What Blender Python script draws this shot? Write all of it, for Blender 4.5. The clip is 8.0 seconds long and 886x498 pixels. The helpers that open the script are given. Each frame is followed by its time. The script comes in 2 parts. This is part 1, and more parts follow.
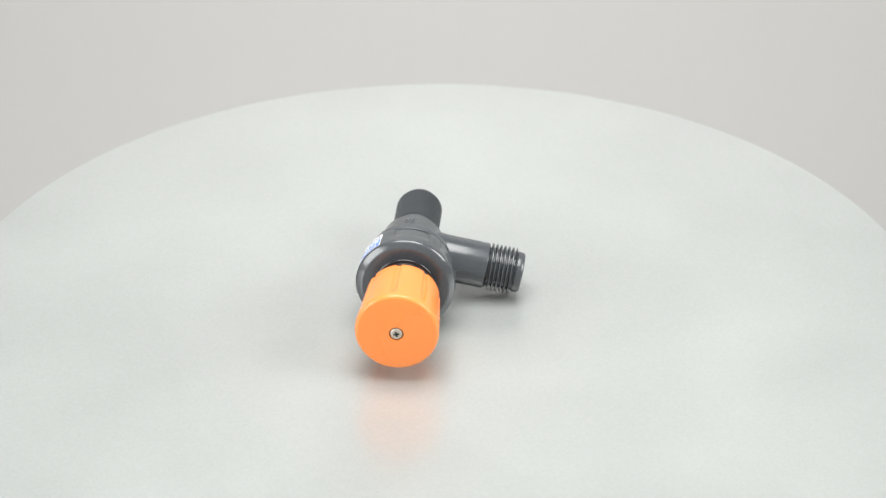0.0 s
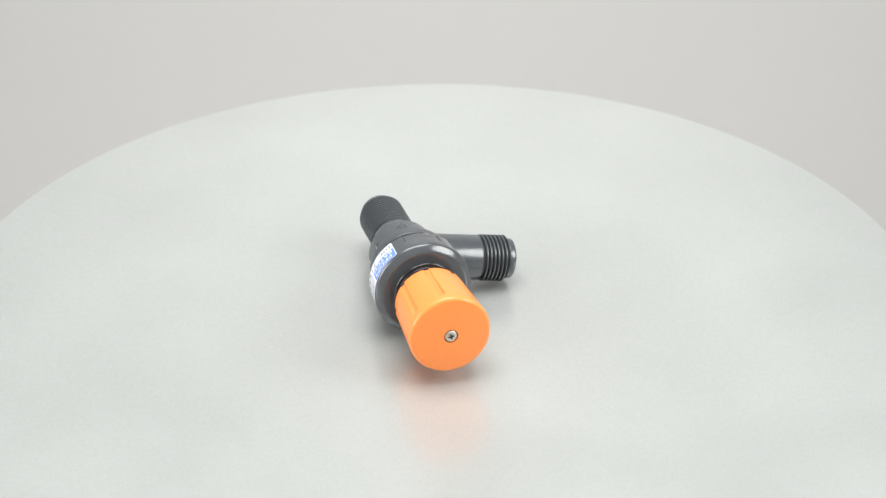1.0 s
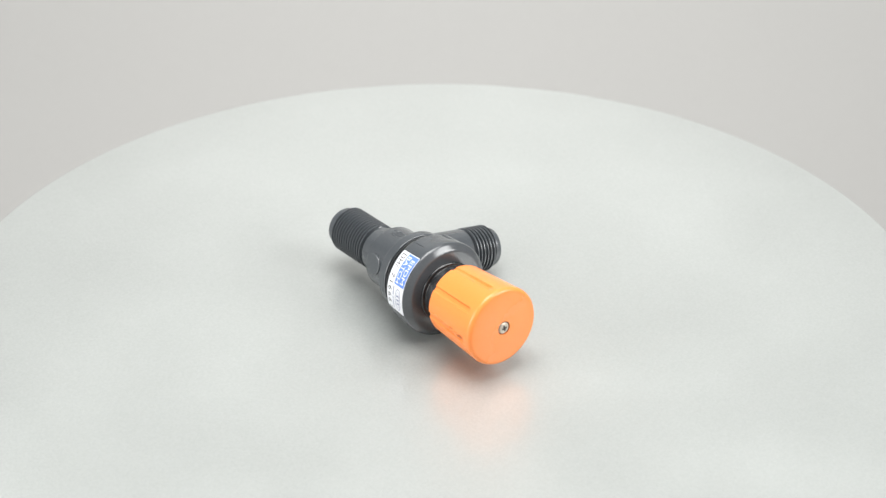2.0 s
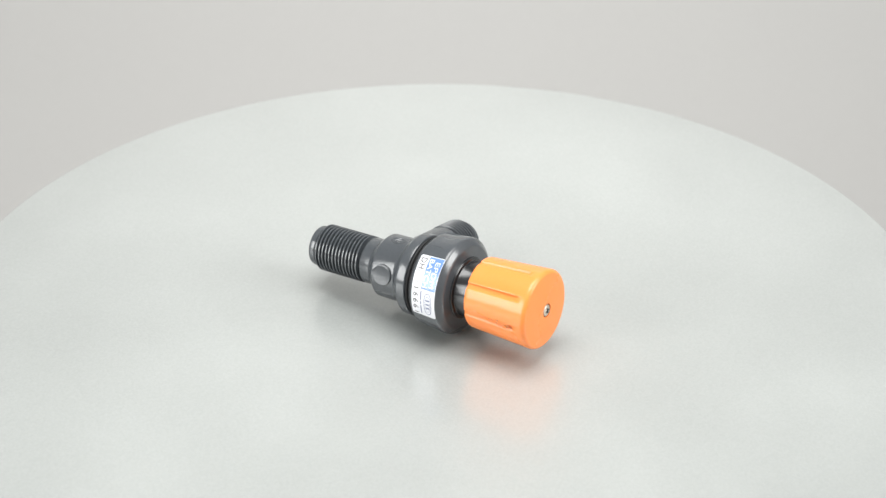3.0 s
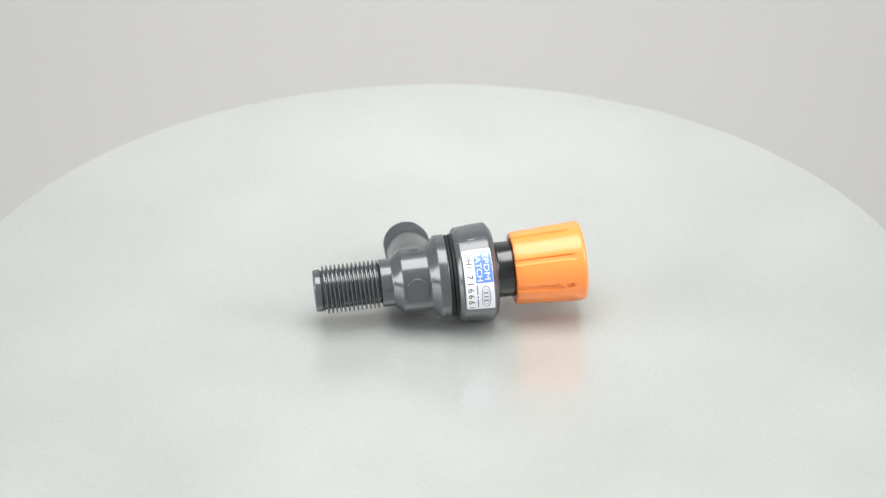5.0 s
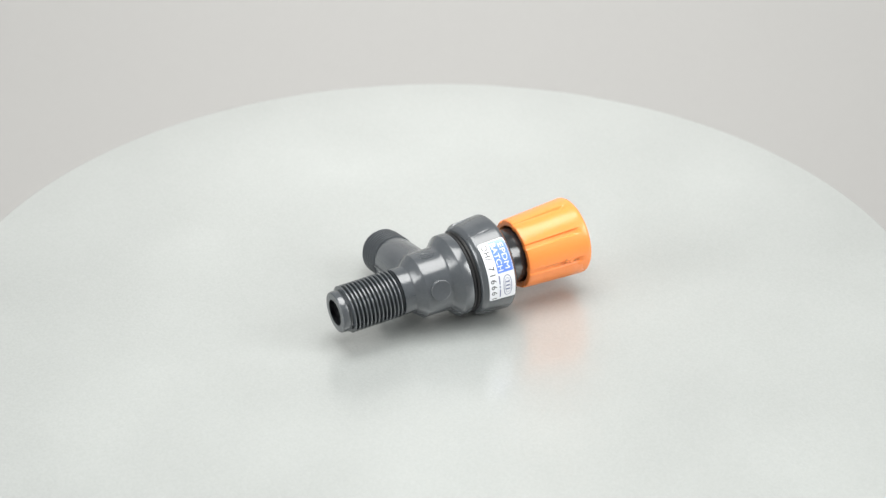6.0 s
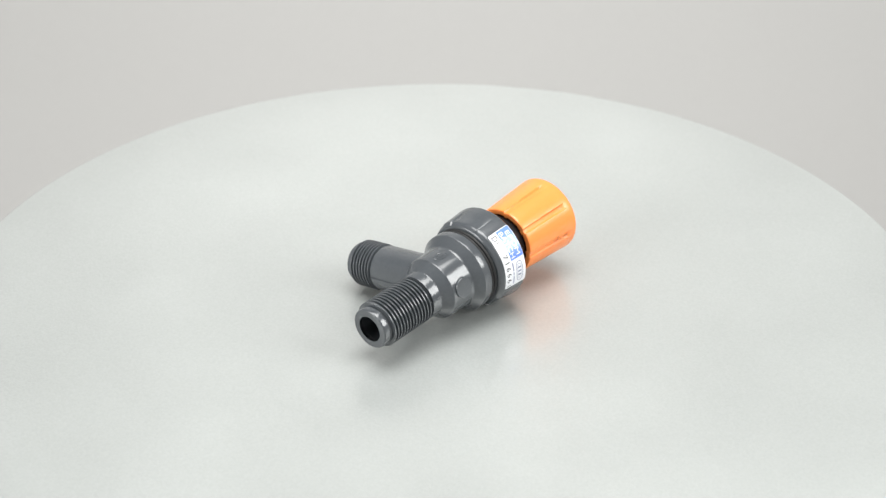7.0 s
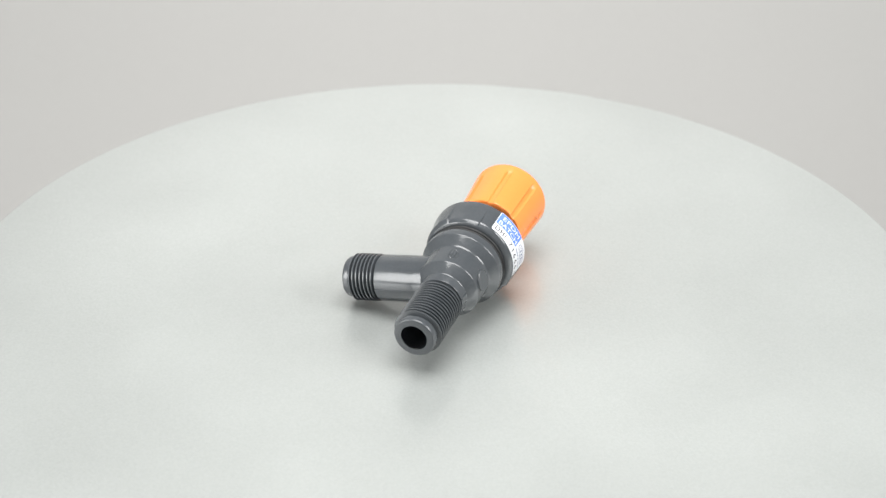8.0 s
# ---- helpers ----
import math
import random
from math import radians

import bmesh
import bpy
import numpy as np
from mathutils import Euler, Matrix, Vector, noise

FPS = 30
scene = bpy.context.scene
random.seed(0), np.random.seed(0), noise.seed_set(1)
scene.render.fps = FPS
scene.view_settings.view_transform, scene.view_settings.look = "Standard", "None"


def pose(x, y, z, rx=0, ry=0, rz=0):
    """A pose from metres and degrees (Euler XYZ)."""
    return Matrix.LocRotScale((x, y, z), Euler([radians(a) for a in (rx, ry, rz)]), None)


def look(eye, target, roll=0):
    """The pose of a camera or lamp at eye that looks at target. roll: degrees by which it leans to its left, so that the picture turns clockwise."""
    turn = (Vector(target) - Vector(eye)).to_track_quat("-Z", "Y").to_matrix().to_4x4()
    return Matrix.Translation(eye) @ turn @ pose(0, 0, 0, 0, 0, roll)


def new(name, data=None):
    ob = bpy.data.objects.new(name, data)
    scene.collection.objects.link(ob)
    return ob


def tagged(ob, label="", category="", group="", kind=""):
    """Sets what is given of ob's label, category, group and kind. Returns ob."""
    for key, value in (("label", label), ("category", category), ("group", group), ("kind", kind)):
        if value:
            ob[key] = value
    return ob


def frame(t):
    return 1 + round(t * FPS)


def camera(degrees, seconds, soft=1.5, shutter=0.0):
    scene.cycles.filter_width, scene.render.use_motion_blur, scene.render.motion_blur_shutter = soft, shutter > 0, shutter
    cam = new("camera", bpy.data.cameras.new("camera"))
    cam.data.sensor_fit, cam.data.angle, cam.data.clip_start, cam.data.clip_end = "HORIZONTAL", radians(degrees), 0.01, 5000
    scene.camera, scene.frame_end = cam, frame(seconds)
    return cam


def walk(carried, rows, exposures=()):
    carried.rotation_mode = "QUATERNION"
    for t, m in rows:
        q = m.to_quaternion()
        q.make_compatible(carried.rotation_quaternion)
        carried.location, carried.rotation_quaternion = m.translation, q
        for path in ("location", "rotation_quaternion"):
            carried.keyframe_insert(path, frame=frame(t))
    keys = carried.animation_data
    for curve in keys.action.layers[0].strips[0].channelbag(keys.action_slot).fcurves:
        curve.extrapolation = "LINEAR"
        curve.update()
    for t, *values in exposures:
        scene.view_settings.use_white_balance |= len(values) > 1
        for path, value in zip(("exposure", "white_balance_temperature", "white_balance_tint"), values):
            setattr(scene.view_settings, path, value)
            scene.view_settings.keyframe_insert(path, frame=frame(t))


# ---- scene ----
cam = camera(26.34, 8.0, soft=1.4)
EYE = Vector((0.0, -0.70784, 0.45287))
VIEW = look(EYE, EYE + Vector((0.003389, 0.857347, -0.514728)), -0.143)
cam.data.dof.use_dof = True
cam.data.dof.focus_distance, cam.data.dof.aperture_fstop = 0.81, 11.0
walk(cam, [(0.0, VIEW), (8.0, VIEW)])

# ---- light: a softbox overhead, one on each side and a small one added to brighten the backdrop ----
world = bpy.data.worlds.new("studio")
scene.world = world
world.use_nodes = True
world.node_tree.nodes["Background"].inputs["Color"].default_value = (1.0, 1.0, 1.0, 1)
world.node_tree.nodes["Background"].inputs["Strength"].default_value = 0.1
scene.view_settings.exposure = 0.0


def softbox(eye, target, width, height, power, colour):
    data = bpy.data.lights.new("softbox", "AREA")
    data.shape, data.size, data.size_y = "RECTANGLE", width, height
    data.energy, data.color = power, colour
    lamp = new("softbox", data)
    lamp.matrix_world = look(eye, target)
    return lamp


softbox((0.0, -0.04, 0.78), (0, -0.04, 0), 0.64, 0.54, 8.4, (1.0, 1.0, 0.985))
# added lamp without a known source: lifts the middle of the backdrop
softbox((0.0, 0.32, 0.50), (0, 0.75, 0.22), 0.3, 0.2, 2.9, (1.0, 1.0, 0.985))
softbox((-1.1, -0.52, 0.42), (0, 0, 0.02), 0.7, 0.75, 12.5, (0.99, 1.0, 0.99))
softbox((1.1, -0.36, 0.74), (0, 0, 0.02), 0.65, 0.7, 14.0, (0.99, 1.0, 0.99))


# ---- materials ----
def mat(name, colour, rough, metal=0.0, grain=400.0, vary=0.06, bump=0.05, patch=25.0, spec=0.5, rough_vary=0.08, dent=0.0, coat=0.0):
    """A procedural surface: colour varied at two scales, with fine relief and uneven gloss."""
    m = bpy.data.materials.new(name)
    m.use_nodes = True
    n, l = m.node_tree.nodes, m.node_tree.links
    b = n["Principled BSDF"]
    b.inputs["Metallic"].default_value = metal
    b.inputs["Specular IOR Level"].default_value = spec
    if coat:
        b.inputs["Coat Weight"].default_value, b.inputs["Coat Roughness"].default_value = 1.0, coat
        b.inputs["Coat IOR"].default_value = 1.7
    co = n.new("ShaderNodeTexCoord")
    big = n.new("ShaderNodeTexNoise")
    big.inputs["Scale"].default_value, big.inputs["Detail"].default_value = patch, 4
    fine = n.new("ShaderNodeTexNoise")
    fine.inputs["Scale"].default_value, fine.inputs["Detail"].default_value = grain, 5
    l.new(co.outputs["Object"], big.inputs["Vector"])
    l.new(co.outputs["Object"], fine.inputs["Vector"])
    add = n.new("ShaderNodeMath")
    add.operation = "ADD"
    l.new(big.outputs["Fac"], add.inputs[0])
    l.new(fine.outputs["Fac"], add.inputs[1])
    span = n.new("ShaderNodeMapRange")
    span.inputs["From Min"].default_value, span.inputs["From Max"].default_value = 0.6, 1.4
    span.inputs["To Min"].default_value, span.inputs["To Max"].default_value = 1 - vary, 1 + vary
    l.new(add.outputs[0], span.inputs["Value"])
    mul = n.new("ShaderNodeMix")
    mul.data_type, mul.blend_type = "RGBA", "MULTIPLY"
    mul.inputs["Factor"].default_value = 1.0
    mul.inputs["A"].default_value = (*colour, 1)
    l.new(span.outputs[0], mul.inputs["B"])
    l.new(mul.outputs["Result"], b.inputs["Base Color"])
    gloss = n.new("ShaderNodeMapRange")
    gloss.inputs["From Min"].default_value, gloss.inputs["From Max"].default_value = 0.3, 0.7
    gloss.inputs["To Min"].default_value, gloss.inputs["To Max"].default_value = rough - rough_vary, rough + rough_vary
    l.new(big.outputs["Fac"], gloss.inputs["Value"])
    l.new(gloss.outputs[0], b.inputs["Roughness"])
    bp = n.new("ShaderNodeBump")
    bp.inputs["Strength"].default_value, bp.inputs["Distance"].default_value = bump, 0.0004
    l.new(fine.outputs["Fac"], bp.inputs["Height"])
    l.new(bp.outputs[0], b.inputs["Normal"])
    if coat:
        film = n.new("ShaderNodeBump")
        film.inputs["Strength"].default_value, film.inputs["Distance"].default_value = bump * 0.5, 0.0004
        l.new(fine.outputs["Fac"], film.inputs["Height"])
        l.new(film.outputs[0], b.inputs["Coat Normal"])
    if dent:
        wavy = n.new("ShaderNodeTexNoise")
        wavy.inputs["Scale"].default_value, wavy.inputs["Detail"].default_value = 70.0, 2
        l.new(co.outputs["Object"], wavy.inputs["Vector"])
        slow = n.new("ShaderNodeBump")
        slow.inputs["Strength"].default_value, slow.inputs["Distance"].default_value = dent, 0.0006
        l.new(wavy.outputs["Fac"], slow.inputs["Height"])
        l.new(slow.outputs[0], bp.inputs["Normal"])
    return m


PVC = mat("dark_grey_pvc", (0.066, 0.073, 0.081), 0.18, grain=900, vary=0.10, bump=0.08, rough_vary=0.06, spec=0.85)
STEM = mat("black_pvc", (0.018, 0.019, 0.021), 0.16, spec=0.8, grain=700, vary=0.08, bump=0.06)
RUBBER = mat("black_rubber", (0.012, 0.012, 0.013), 0.55, grain=900, vary=0.1, bump=0.1)
ORANGE = mat("orange_plastic", (0.97, 0.282, 0.066), 0.24, spec=0.5, grain=700, vary=0.04, bump=0.08)
SCAR = mat("scraped_orange", (0.6, 0.19, 0.05), 0.6, grain=2500, vary=0.4, bump=0.6)
STEEL = mat("zinc_steel", (0.62, 0.57, 0.50), 0.5, metal=1.0, grain=1500, vary=0.08, bump=0.1)
# near-black colour that stands in for shade inside hollows
HOLLOW_SHADE = mat("painted_hollow_shade", (0.02, 0.02, 0.02), 0.6)
PAPER = mat("white_label", (0.80, 0.81, 0.85), 0.2, spec=1.0, grain=800, vary=0.02, bump=0.02)
BLUE = mat("blue_print", (0.14, 0.26, 0.76), 0.2, spec=1.0, grain=800, vary=0.04, bump=0.02)
INK = mat("black_ink", (0.035, 0.035, 0.04), 0.22, spec=1.0)
INKGREY = mat("grey_blue_ink", (0.16, 0.18, 0.30), 0.4)
DISC = mat("satin_plate", (0.432, 0.451, 0.441), 0.42, metal=0.32, grain=1000, vary=0.09, bump=0.26, patch=11.0, rough_vary=0.05, dent=0.2, coat=0.16)
CLOTH = mat("white_backdrop", (0.357, 0.352, 0.344), 0.85, grain=300, vary=0.02, bump=0.1, patch=3.0, spec=0.2)
TENT = mat("white_panel", (0.78, 0.775, 0.765), 0.8, grain=120, vary=0.03, patch=2.0)
WALL = mat("white_paint", (0.74, 0.74, 0.73), 0.8, grain=120, vary=0.03, patch=2.0)
CASING = mat("grey_casing", (0.3, 0.3, 0.3), 0.5)


# ---- mesh helpers ----
def part(name, bm, material, parent=None, label="", smooth=True):
    me = bpy.data.meshes.new(name)
    bm.normal_update()
    bm.to_mesh(me)
    bm.free()
    me.materials.append(material)
    if smooth:
        me.polygons.foreach_set("use_smooth", [True] * len(me.polygons))
        me.set_sharp_from_angle(angle=radians(32))
    ob = new(name, me)
    ob.parent = parent
    if label:
        tagged(ob, label)
    return ob


def grid_mesh(rows, closed=True):
    """A bmesh from rows of points; each row is a ring when closed."""
    bm = bmesh.new()
    vs = [[bm.verts.new(p) for p in row] for row in rows]
    for a, b in zip(vs, vs[1:]):
        n = len(a)
        for i in range(n if closed else n - 1):
            j = (i + 1) % n
            bm.faces.new((a[i], a[j], b[j], b[i]))
    return bm


def ring(s, r, seg, turn=0.0):
    """A ring round the x axis; r may be a function of the angle."""
    pts = []
    for i in range(seg):
        a = 2 * math.pi * i / seg + turn
        q = r(a) if callable(r) else r
        pts.append(Vector((s, q * math.cos(a), q * math.sin(a))))
    return pts


def soften(profile, size=0.0004):
    """The corners of a profile cut into two, so that edges read as rounded."""
    out = [profile[0]]
    for a, b, c in zip(profile, profile[1:], profile[2:]):
        pa, pb, pc = Vector(a), Vector(b), Vector(c)
        da, dc = (pa - pb), (pc - pb)
        ka = min(size, da.length * 0.4) / max(da.length, 1e-9)
        kc = min(size, dc.length * 0.4) / max(dc.length, 1e-9)
        p0, p1 = pb + da * ka, pb + dc * kc
        out += [tuple(p0), tuple((p0 + p1) * 0.25 + pb * 0.5), tuple(p1)]
    out.append(profile[-1])
    return out


def lathe(profile, m, seg=96, size=0.0004):
    """A closed turned form round the x axis, from (s, r) in millimetres."""
    prof = soften([(s / 1000, r / 1000) for s, r in profile], size)
    bm = grid_mesh([ring(s, max(r, 1e-5), seg) for s, r in prof])
    bmesh.ops.recalc_face_normals(bm, faces=bm.faces)
    bm.transform(m)
    return bm


def thread(s0, s1, root, crest, pitch, m, seg=96, per=14):
    """A helical pipe thread between s0 and s1 (millimetres); its rows follow the crest."""
    bm = bmesh.new()
    turns = int((s1 - s0) / pitch) + 2
    rows = []
    for k in range(per * turns + 1):
        u = (k / per) % 1.0
        w = 1 - abs(2 * u - 1)
        w = min(1.0, max(0.0, (w - 0.24) / 0.50))
        w = w * w * (3 - 2 * w)
        row = []
        for i in range(seg):
            a = 2 * math.pi * i / seg
            st = s0 - pitch + pitch * (k / per + i / seg)
            fade = max(0.0, min(1.0, (st - s0) / (0.5 * pitch), (s1 - st) / (0.5 * pitch)))
            q = (root - 0.5 * (1 - fade) + (crest - root) * w * fade) / 1000
            row.append(bm.verts.new((st / 1000, q * math.cos(a), q * math.sin(a))))
        rows.append(row)
    for k in range(per * turns):
        for i in range(seg):
            if i < seg - 1:
                bm.faces.new((rows[k][i], rows[k][i + 1], rows[k + 1][i + 1], rows[k + 1][i]))
            elif k + per + 1 <= per * turns:
                bm.faces.new((rows[k][i], rows[k + per][0], rows[k + per + 1][0], rows[k + 1][i]))
    bmesh.ops.recalc_face_normals(bm, faces=bm.faces)
    bm.transform(m)
    return bm


def slab(width, height, depth, corner, steps=4):
    """A flat plate with rounded corners round the origin, in x and y, depth up."""
    bm = bmesh.new()
    out = []
    for cx, cy, a0 in ((1, 1, 0), (-1, 1, 90), (-1, -1, 180), (1, -1, 270)):
        for k in range(steps + 1):
            a = radians(a0 + 90 * k / steps)
            out.append((cx * (width / 2 - corner) + corner * math.cos(a), cy * (height / 2 - corner) + corner * math.sin(a)))
    low = [bm.verts.new((x, y, 0)) for x, y in out]
    top = [bm.verts.new((x, y, depth)) for x, y in out]
    bm.faces.new(top)
    bm.faces.new(low[::-1])
    for i in range(len(out)):
        j = (i + 1) % len(out)
        bm.faces.new((low[i], low[j], top[j], top[i]))
    return bm


# ---- the setting ----
def setting():
    # backdrop sheet: flat under the turntable, swept up behind it
    prof = [(-1.3, -0.30), (-0.6, -0.30), (0.0, -0.30), (0.35, -0.30)]
    for k in range(1, 17):
        a = radians(90 * k / 16)
        prof.append((0.35 + 0.45 * math.sin(a), -0.30 + 0.45 * (1 - math.cos(a))))
    prof += [(0.8, 0.8), (0.8, 1.3)]
    bm = bmesh.new()
    front = [[bm.verts.new((x, y, z)) for y, z in prof] for x in (-1.4, -0.7, 0.0, 0.7, 1.4)]
    for a, b in zip(front, front[1:]):
        for i in range(len(prof) - 1):
            bm.faces.new((a[i], b[i], b[i + 1], a[i + 1]))
    ob = part("backdrop", bm, CLOTH)
    solid = ob.modifiers.new("thickness", "SOLIDIFY")
    solid.thickness, solid.offset = 0.004, -1
    tagged(ob, "plain off-white paper sweep behind the turntable", "backdrop", kind="structure")

    def board(name, lo, hi, material, label, category):
        bm = bmesh.new()
        bmesh.ops.create_cube(bm, size=1.0)
        size = Vector(hi) - Vector(lo)
        bm.transform(Matrix.Translation((Vector(lo) + Vector(hi)) / 2) @ Matrix.Diagonal((*size, 1)))
        bmesh.ops.bevel(bm, geom=bm.edges[:], offset=0.004, segments=1, affect="EDGES")
        tagged(part(name, bm, material, smooth=False), label, category, kind="structure")

    board("floor", (-1.7, -1.9, -1.15), (1.7, 1.2, -1.05), WALL, "white painted studio floor", "floor")
    # walls and low ceiling are out of view, added as white reflectors for fill
    board("bounce_wall_north", (-1.7, 1.1, -1.05), (1.7, 1.2, 1.35), TENT, "unseen white wall added to bounce fill light", "wall")
    board("bounce_wall_south", (-1.7, -1.9, -1.05), (1.7, -1.8, 1.35), WALL, "unseen white wall added to bounce fill light", "wall")
    board("bounce_wall_west", (-1.7, -1.8, -1.05), (-1.6, 1.1, 1.35), TENT, "unseen white wall added to bounce fill light", "wall")
    board("bounce_wall_east", (1.6, -1.8, -1.05), (1.7, 1.1, 1.35), TENT, "unseen white wall added to bounce fill light", "wall")
    board("ceiling", (-1.7, -1.9, 1.35), (1.7, 1.2, 1.45), TENT, "unseen low white ceiling added to bounce fill light", "ceiling")


def studio_table():
    root = new("studio_table")
    tagged(root, "white studio table under the paper sweep", "table")
    root.location = (0, -0.2, -1.05)
    for name, lo, hi in (("tabletop", (-1.4, -1.0, 0.714), (1.4, 0.9, 0.744)),
                         ("leg", (-1.3, -0.9, 0), (-1.24, -0.84, 0.714)), ("leg", (1.24, -0.9, 0), (1.3, -0.84, 0.714)),
                         ("leg", (-1.3, 0.8, 0), (-1.24, 0.86, 0.714)), ("leg", (1.24, 0.8, 0), (1.3, 0.86, 0.714))):
        bm = bmesh.new()
        bmesh.ops.create_cube(bm, size=1.0)
        bm.transform(Matrix.Translation((Vector(lo) + Vector(hi)) / 2) @ Matrix.Diagonal((*(Vector(hi) - Vector(lo)), 1)))
        bmesh.ops.bevel(bm, geom=bm.edges[:], offset=0.003, segments=2, affect="EDGES")
        part(name, bm, WALL, root)


UPRIGHT = Matrix.Rotation(radians(-90), 4, "Y")  # turns the lathe's axis to +z
TOP = 0.0005
RADIUS = 0.2214


def turntable():
    root = new("turntable")
    tagged(root, "round satin light-grey turntable plate, slowly turning", "turntable")
    prof = [(-11, 0), (-11, 214), (-9, 217), (-3, RADIUS * 1000 - 0.6), (-1.2, RADIUS * 1000), (0, RADIUS * 1000 - 1.2),
            (0, 180), (0, 120), (0, 60), (0, 0)]
    bm = lathe(prof, Matrix.Translation((0, 0, TOP)) @ UPRIGHT, 256, 0.0006)
    part("plate", bm, DISC, root)
    bm = lathe([(-296, 0), (-296, 110), (-292, 114), (-40, 110), (-12, 100), (-12, 0)], Matrix.Translation((0, 0, TOP)) @ UPRIGHT, 96, 0.002)
    part("base", bm, CASING, root)
    return root


# ---- the valve ----
TILT = 3.11
AX0 = 44.0  # station on the valve's axis above its root, in millimetres
HEIGHT = 0.01814 + 0.0543 * AX0 / 1000
AXIS = pose(0, 0, HEIGHT) @ pose(0, 0, 0, 0, -TILT, 0) @ Matrix.Translation((-AX0 / 1000, 0, 0))
BRANCH_DROOP = -10.8


def across(angle, s=44.0):
    """The frame whose x axis leaves the valve's axis at station s, at that angle round it."""
    return AXIS @ Matrix.Translation((s / 1000, 0, 0)) @ pose(0, 0, 0, angle, 0, 0) @ pose(0, 0, 0, 0, 0, 90)


def collar_radius(s):
    return 20.55 + (s - 62.5) * (21.4 - 20.55) / 12.0


def on_collar(bm, lift=0.0):
    """Wraps a flat mesh (x along the angle in degrees, y the station, z the height, in millimetres) on the collar."""
    for v in bm.verts:
        a, s = radians(v.co.x), v.co.y
        r = (collar_radius(s) + lift + v.co.z) / 1000
        v.co = Vector((s / 1000, r * math.cos(a), r * math.sin(a)))
    bm.transform(AXIS)
    return bm


def plate_on_collar(a0, a1, s0, s1, lift, thick, corner=0.5):
    """A thin curved plate with rounded corners."""
    bm = slab((a1 - a0) * 0.37, s1 - s0, thick, corner)
    n = 26
    for k in range(1, n):
        x = (k / n - 0.5) * (a1 - a0) * 0.37
        bmesh.ops.bisect_plane(bm, geom=bm.verts[:] + bm.edges[:] + bm.faces[:], plane_co=(x, 0, 0), plane_no=(1, 0, 0))
    for v in bm.verts:
        v.co.x = (a0 + a1) / 2 + v.co.x / 0.37
        v.co.y += (s0 + s1) / 2
    return on_collar(bm, lift)


def lettering(text, a0, a1, s0, s1, lift, bold=0.0, gap=1.0):
    """Letters from angle a0 to a1 between two stations."""
    cu = bpy.data.curves.new("letters", "FONT")
    cu.body, cu.size, cu.offset, cu.space_character = text, 1.0, bold, gap
    ob = bpy.data.objects.new("letters", cu)
    scene.collection.objects.link(ob)
    me = bpy.data.meshes.new_from_object(ob.evaluated_get(bpy.context.evaluated_depsgraph_get()))
    bm = bmesh.new()
    bm.from_mesh(me)
    bpy.data.objects.remove(ob)
    xs, ys = [v.co.x for v in bm.verts], [v.co.y for v in bm.verts]
    for v in bm.verts:
        v.co.x = a0 + (v.co.x - min(xs)) / (max(xs) - min(xs)) * (a1 - a0)
        v.co.y = s0 + (v.co.y - min(ys)) / (max(ys) - min(ys)) * (s1 - s0)
        v.co.z = 0
    ex = bmesh.ops.extrude_face_region(bm, geom=bm.faces[:])
    for g in ex["geom"]:
        if isinstance(g, bmesh.types.BMVert):
            g.co.z += 0.03
    bmesh.ops.recalc_face_normals(bm, faces=bm.faces)
    return on_collar(bm, lift)


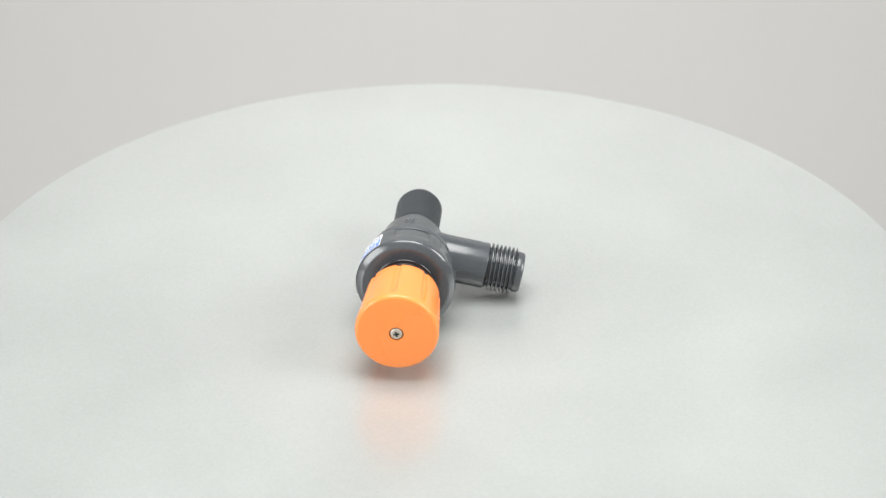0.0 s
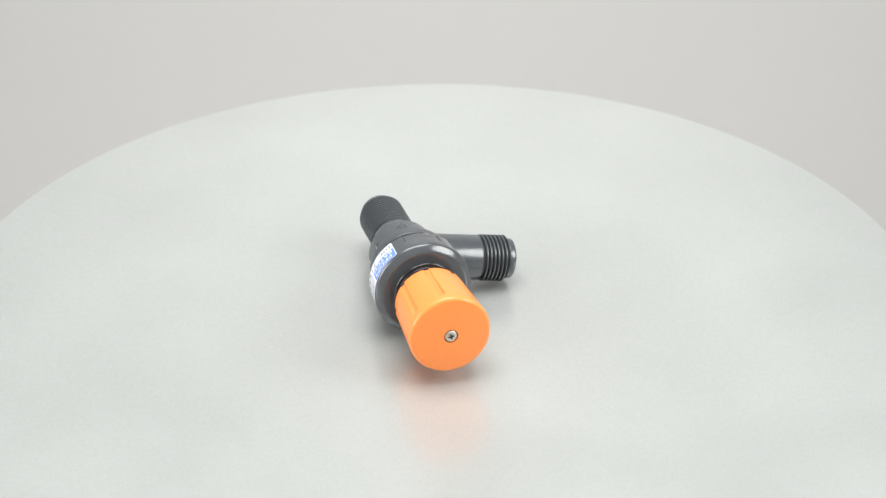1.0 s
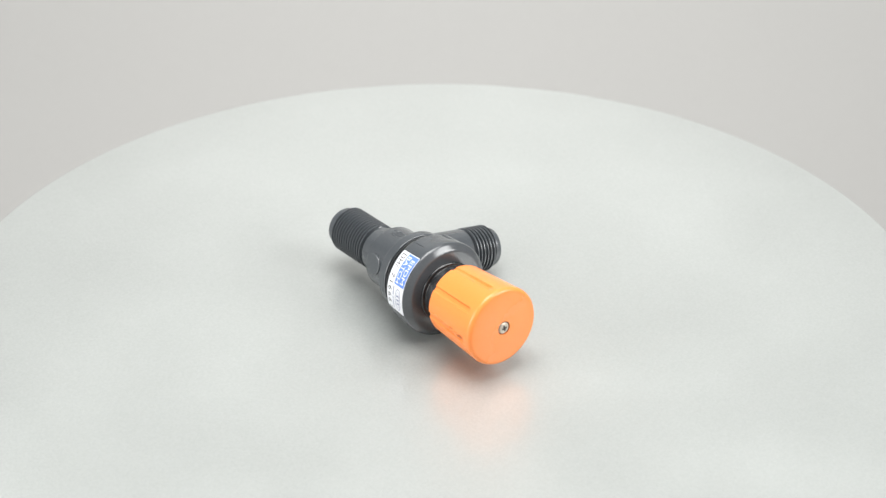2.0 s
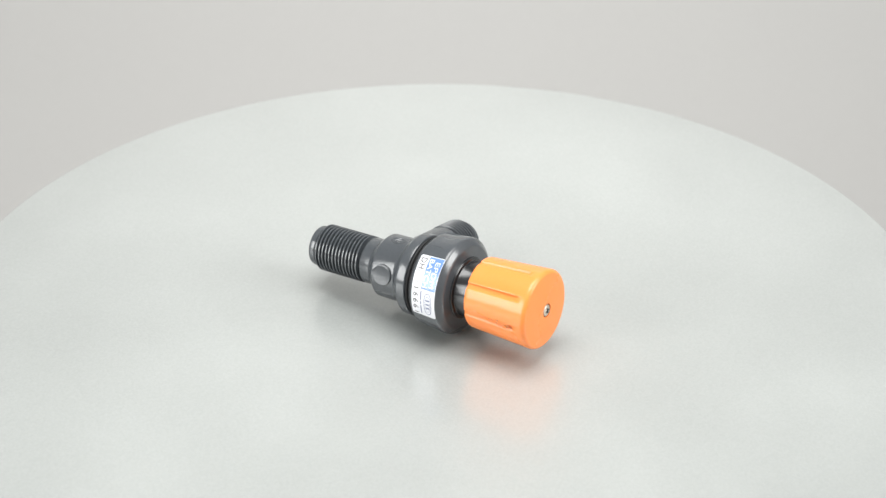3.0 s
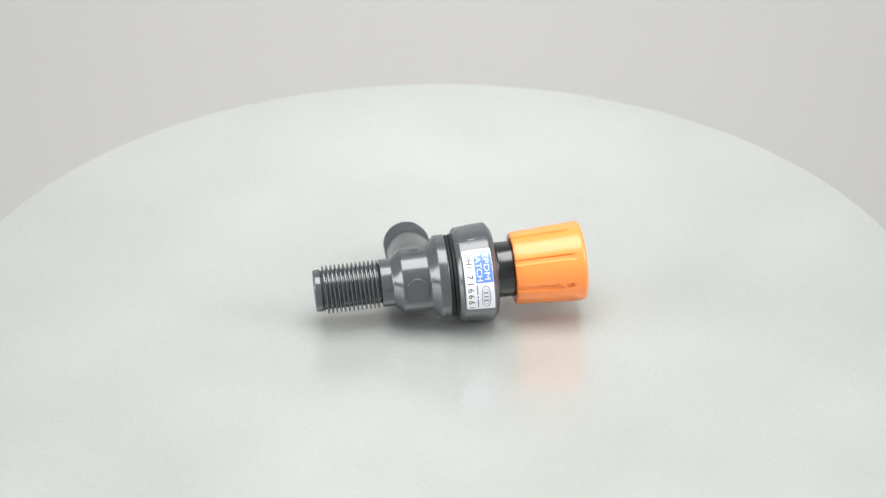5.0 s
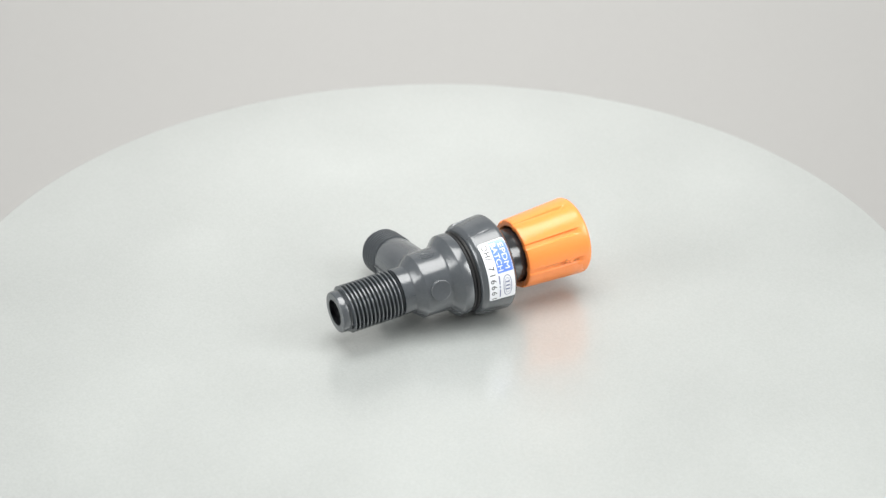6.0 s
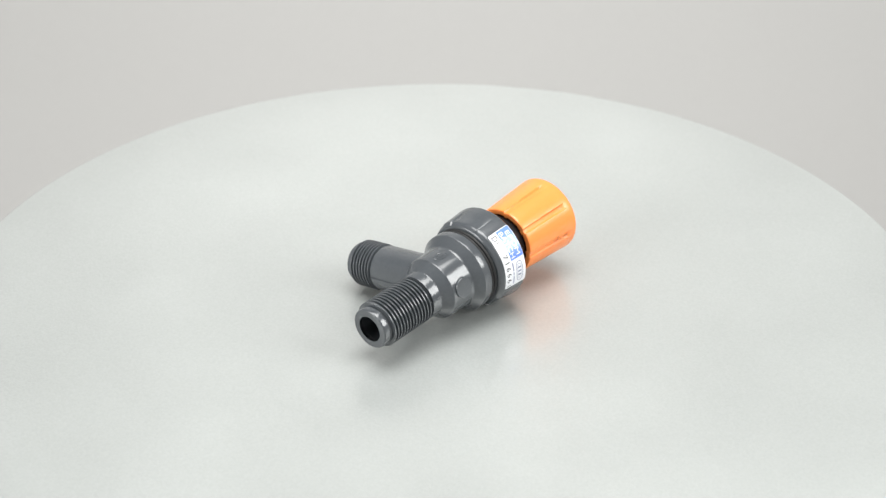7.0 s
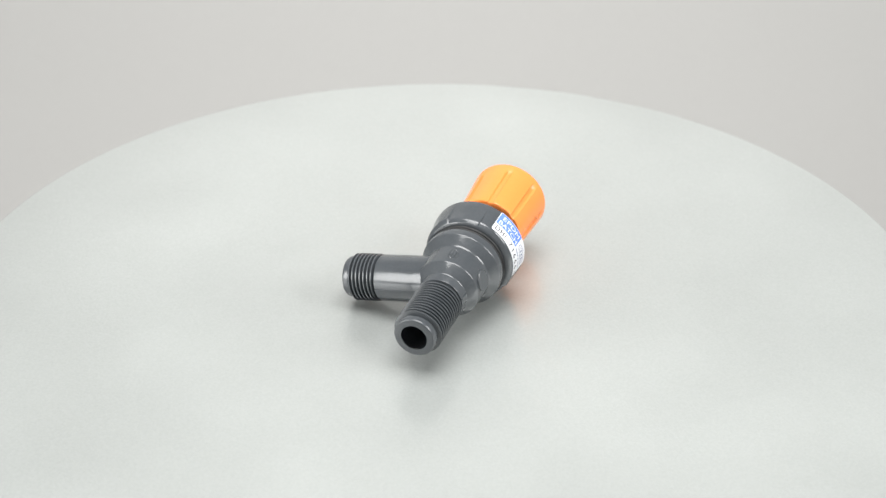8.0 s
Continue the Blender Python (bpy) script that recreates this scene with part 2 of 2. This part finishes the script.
def label_sticker(root):
    A0, A1, S0, S1 = 121.0, 195.5, 63.0, 75.1

    def a(f):
        return A0 + f * (A1 - A0)

    def s(f):
        return S0 + f * (S1 - S0)
    sheet = part("sticker", plate_on_collar(A0, A1, S0, S1, 0.02, 0.10, 0.8), PAPER, root, "white and blue printed paper sticker")
    part("blue_panel", plate_on_collar(a(0.012), a(0.535), s(0.385), s(0.985), 0.125, 0.03, 0.3), BLUE, sheet, "blue printed panel")
    part("lettering", lettering("EPDM", a(0.08), a(0.49), s(0.705), s(0.89), 0.16, 0.0), PAPER, sheet, "white letters EPDM")
    part("lettering", lettering("BATCH", a(0.05), a(0.505), s(0.43), s(0.625), 0.16, 0.003), PAPER, sheet, "white letters BATCH")
    part("lettering", lettering("DH/", a(0.05), a(0.29), s(0.07), s(0.31), 0.13, 0.004, 1.15), INK, sheet, "black stamped letters")
    part("lettering", lettering("716661", a(0.40), a(0.975), s(0.08), s(0.29), 0.13, 0.004, 1.45), INK, sheet, "black stamped digits")
    # oval emblem: a double outline with plain strokes inside
    for grow, wide in ((1.0, 0.30), (0.72, 0.16)):
        bm = bmesh.new()
        n, ca, cs = 48, a(0.768), s(0.70)
        ra, rs = (a(0.95) - a(0.586)) / 2 * grow, 1.95 * (grow if grow == 1 else 0.62)
        inner, outer = [], []
        for k in range(n):
            t = 2 * math.pi * k / n
            c, d = math.cos(t), math.sin(t)
            c, d = math.copysign(abs(c) ** 0.75, c), math.copysign(abs(d) ** 0.75, d)
            outer.append(bm.verts.new((ca + ra * c, cs + rs * d, 0)))
            inner.append(bm.verts.new((ca + (ra - wide / 0.37) * c, cs + (rs - wide) * d, 0.02)))
        for k in range(n):
            j = (k + 1) % n
            bm.faces.new((outer[k], outer[j], inner[j], inner[k]))
        part("emblem_ring", on_collar(bm, 0.14), INKGREY, sheet)
    for f0, f1 in ((0.69, 0.715), (0.755, 0.78), (0.82, 0.845)):
        part("emblem_bar", plate_on_collar(a(f0), a(f1), s(0.63), s(0.77), 0.13, 0.02, 0.1), INKGREY, sheet)
    for f0, f1 in ((0.57, 0.72), (0.74, 0.79), (0.81, 0.96)):
        part("small_print_bar", plate_on_collar(a(f0), a(f1), s(0.385), s(0.43), 0.125, 0.02, 0.1), INKGREY, sheet)


def valve():
    root = new("pressure_valve")
    tagged(root, "dark-grey plastic threaded pressure valve with orange knob, lying on its side", "valve")
    # body: neck, barrel and flange, with a bore
    body = [(-0.4, 5.8), (-0.4, 8.65), (0.0, 9.0), (2.6, 9.2), (3.2, 8.2), (28.3, 8.2), (28.3, 10.3), (33.2, 10.35), (33.9, 11.0), (37.4, 14.1),
            (48.6, 14.3), (49.4, 14.6), (53.0, 18.1), (57.0, 18.1), (57.3, 17.7), (57.3, 12.0), (30, 5.8)]
    b = part("body", lathe(body, AXIS, 128, 0.0003), PVC, root)
    # black disc across the bore, in place of the shade deep inside
    bm = lathe([(29, 6.0), (29, 0)], AXIS, 48)
    part("bore_shade", bm, HOLLOW_SHADE, b)
    part("inlet_thread", thread(2.8, 28.4, 8.45, 10.5, 1.814, AXIS), PVC, root)
    # outlet branch
    br = across(BRANCH_DROOP)
    part("outlet_branch", lathe([(3, 10.7), (11, 10.6), (13.0, 10.4), (15.0, 10.25), (33.6, 10.15), (34.0, 8.2), (46.4, 8.2), (46.5, 9.2), (49.2, 8.9), (49.8, 8.3), (49.8, 5.8), (24, 5.8), (24, 0)], br, 96, 0.0005), PVC, root)
    part("outlet_thread", thread(33.8, 46.8, 8.45, 10.45, 1.814, br), PVC, root)
    # round boss opposite the branch
    opp = across(180 + BRANCH_DROOP - 4, 43.3)
    part("boss", lathe([(9, 4.65), (14.72, 4.65), (14.9, 4.4), (14.9, 0)], opp, 48, 0.0003), PVC, root)
    # moulding seams
    for angle, s0, s1, r in ((180 + BRANCH_DROOP - 4, 28.5, 34.0, 10.32), (180 + BRANCH_DROOP - 4, 48.3, 49.2, 14.3)):
        bm = slab((s1 - s0) / 1000, 0.00045, 0.0003, 0.0001, 2)
        bm.transform(AXIS @ pose(0, 0, 0, angle - 90, 0, 0) @ Matrix.Translation(((s0 + s1) / 2000, 0, r / 1000)))
        part("mould_seam", bm, PVC, root)
    for side in (-90, 90):
        bm = slab(0.020, 0.00045, 0.0003, 0.0001, 2)
        bm.transform(br @ pose(0, 0, 0, side, 0, 0) @ Matrix.Translation((0.0235, 0, 0.01024)))
        part("mould_seam", bm, PVC, root)
    # raised oval mark with a stroke in it, moulded on the barrel
    def on_barrel(st, arc, h):
        a = radians(93) + arc / 14.3
        return Vector((st / 1000, (14.28 + h) / 1000 * math.cos(a), (14.28 + h) / 1000 * math.sin(a)))
    rows = []
    for k in range(41):
        t = 2 * math.pi * k / 40
        c, d = math.cos(t), math.sin(t)
        rows.append([on_barrel(43.6 + (3.1 + o) * c, (2.0 + o) * d, h) for o, h in ((-0.32, -0.1), (-0.16, 0.22), (0.16, 0.22), (0.32, -0.1))])
    bm = grid_mesh(rows)
    bm.transform(AXIS)
    part("raised_mark", bm, PVC, root)
    for c0, length in ((-0.7, 1.4), (0.7, 1.4)):
        bm = grid_mesh([[on_barrel(43.6 + f, c0 + o, h) for o, h in ((-0.3, -0.1), (-0.14, 0.2), (0.14, 0.2), (0.3, -0.1))] for f in (-length, 0.0, length)])
        bm.transform(AXIS)
        part("raised_mark", bm, PVC, root)
    # sealing ring between flange and collar
    part("sealing_ring", lathe([(57.0, 13), (57.0, 16.6), (57.6, 17.6), (58.2, 17.9), (58.6, 17.6), (58.9, 16.7), (59.3, 17.7), (60.0, 18.0), (60.6, 17.4), (60.8, 16.8), (60.8, 13), (57.0, 13)], AXIS, 96, 0.0002), RUBBER, root)

    # collar nut with shallow grip panels
    def grip(s, r):
        def f(a):
            d = math.degrees(a) % 360
            q = r
            for c in (84, 24, 324, 264, 226):
                e = abs((d - c + 180) % 360 - 180)
                wide = 22 if c != 226 else 13
                deep = min(1.0, max(0.0, (72.0 - s) / 5.0))
                if 60.8 < s < 72.0:
                    q = r - 0.45 * deep * min(1.0, max(0.0, (wide - e) / 0.8)) if e < wide - 1.6 else min(q, r - 0.75 * deep * max(0.0, 1 - abs(e - wide + 0.8) / 1.2))
            return q / 1000
        return f
    prof = [(60.4, 14.0), (60.4, 18.0), (60.6, 18.8), (60.9, 19.3), (62.3, 20.4), (62.9, 20.58), (66, 20.80), (67.5, 20.90), (69, 21.01), (70.4, 21.11), (71.4, 21.18), (71.9, 21.21), (74.3, 21.38), (75.1, 21.3), (75.7, 20.9), (77.2, 19.0), (77.6, 18.2), (77.7, 13.0), (77.7, 10.0)]
    prof = [(s * 1000, r * 1000) for s, r in soften([(s / 1000, r / 1000) for s, r in prof], 0.0003)]
    bm = grid_mesh([ring(s / 1000, grip(s, r), 480) for s, r in prof])
    bmesh.ops.recalc_face_normals(bm, faces=bm.faces)
    bm.transform(AXIS)
    part("collar_nut", bm, PVC, root)
    label_sticker(root)
    # stem
    part("stem", lathe([(77.0, 13.7), (78.3, 13.6), (78.6, 13.2), (78.8, 12.1), (86.0, 12.0), (88.5, 11.9), (88.5, 9)], AXIS, 96, 0.0003), STEM, root)

    # knob with eight finger grooves
    def knob_r(s, r):
        def f(a):
            d = (math.degrees(a) - 93) % 45
            d = d - 45 if d > 22.5 else d
            run = min(1.0, max(0.0, (111.6 - s) / 1.4))
            w = min(1.0, max(0.0, (d + 1.6) / 1.5)) * min(1.0, max(0.0, (8.0 - d) / 1.6))
            return (r - (0.6 + 0.018 * (s - 86)) * w * (1.0 - 0.04 * d) * run) / 1000
        return f
    prof = [(97, 12.4), (86.6, 12.6), (85.8, 13.2), (85.6, 14.6), (85.9, 15.4), (86.6, 15.65)]
    for k in range(1, 24):
        s = 86.6 + (114.6 - 86.6) * k / 23
        prof.append((s, 15.65 + (17.35 - 15.65) * k / 23))
    for k in range(1, 7):
        a = radians(90 * k / 6)
        prof.append((114.6 + 1.9 * math.sin(a), 17.35 - 1.9 * (1 - math.cos(a))))
    prof += [(117.0, 10.5), (117.3, 5.5), (117.3, 3.0), (116.2, 2.95), (116.2, 0.01)]
    bm = grid_mesh([ring(s / 1000, knob_r(s, r) if 12.7 < r else r / 1000, 480) for s, r in prof])
    bmesh.ops.recalc_face_normals(bm, faces=bm.faces)
    bm.transform(AXIS)
    knob = part("knob", bm, ORANGE, root, "glossy orange plastic knob with finger grooves")
    # scraped moulding mark on the knob
    rng = random.Random(4)
    for a0, a1, s0, s1 in ((181.5, 182.4, 93.0, 103.0), (186.0, 184.6, 101.5, 109.5)):
        rows = []
        for k in range(13):
            f = k / 12
            ang, st = radians(a0 + (a1 - a0) * f + 0.25 * math.sin(9 * f)), s0 + (s1 - s0) * f
            q = 15.65 + (st - 86.6) * 1.7 / 28.0 - 0.10
            w = 0.16 * math.sin(math.pi * (0.06 + 0.88 * f))
            rows.append([Vector((st / 1000, (q + h) / 1000 * math.cos(ang + t / q), (q + h) / 1000 * math.sin(ang + t / q)))
                         for t, h in ((-w, 0.0), (-w * 0.5, 0.14), (w * 0.5, 0.14), (w, 0.0))])
        line = grid_mesh(rows)
        line.transform(AXIS)
        part("scratch", line, SCAR, knob, "thin dark scratch")
    for name, material, count, note in (("scraped_mark", SCAR, 16, "rough scraped mark"), ("burr", ORANGE, 30, "raised pale plastic burrs")):
        bm = bmesh.new()
        for k in range(count):
            bmesh.ops.create_icosphere(bm, subdivisions=1, radius=0.0002 + 0.00034 * rng.random(),
                                       matrix=AXIS @ pose(0, 0, 0, 184 - 90 + rng.uniform(-4.5, 4), 0, 0) @ Matrix.Translation((0.1055 + rng.gauss(0, 0.0018), 0, 0.0167)) @ Matrix.Diagonal((1.6, 1, 0.5, 1)))
        part(name, bm, material, knob, note)
    # screw in the knob's end; shade of its gap and slots is painted black
    end = AXIS @ Matrix.Translation((0.1166, 0, 0))
    screw = part("screw", lathe([(0, 2.55), (0.5, 2.5), (0.85, 2.0), (0.95, 1.0), (1.0, 0)], end, 48, 0.0002), STEEL, root, "small bright cross-head screw")
    part("screw_gap_shade", lathe([(-0.3, 2.3), (-0.1, 2.95), (0.1, 2.9), (0.1, 2.3)], end, 48, 0.0001), HOLLOW_SHADE, screw, "black ring painted for the shade in the gap round the screw head")
    for turn in (12, 102):
        bm = slab(0.0025, 0.0007, 0.00025, 0.0002, 2)
        bm.transform(end @ pose(0, 0, 0, turn, 0, 0) @ pose(0.00085, 0, 0, 0, 90, 0))
        part("cross_slot_shade", bm, HOLLOW_SHADE, screw)
    return root


setting()
studio_table()
table = turntable()
thing = valve()

# ---- turning ----
RATE, FIRST = 20.30, -0.33
AZ = -94.10
H = Vector((-0.00791, 0.05493, 0))
REST = H + Vector((math.cos(radians(AZ)), math.sin(radians(AZ)), 0)) * (AX0 / 1000 * math.cos(radians(TILT)))


def motions():
    steps = [0.5 * k for k in range(17)]
    walk(table, [(t, pose(0, 0, 0, 0, 0, FIRST + RATE * t)) for t in steps])
    walk(thing, [(t, pose(0, 0, 0, 0, 0, FIRST + RATE * t) @ pose(REST.x, REST.y, 0, 0, 0, AZ)) for t in steps])


motions()
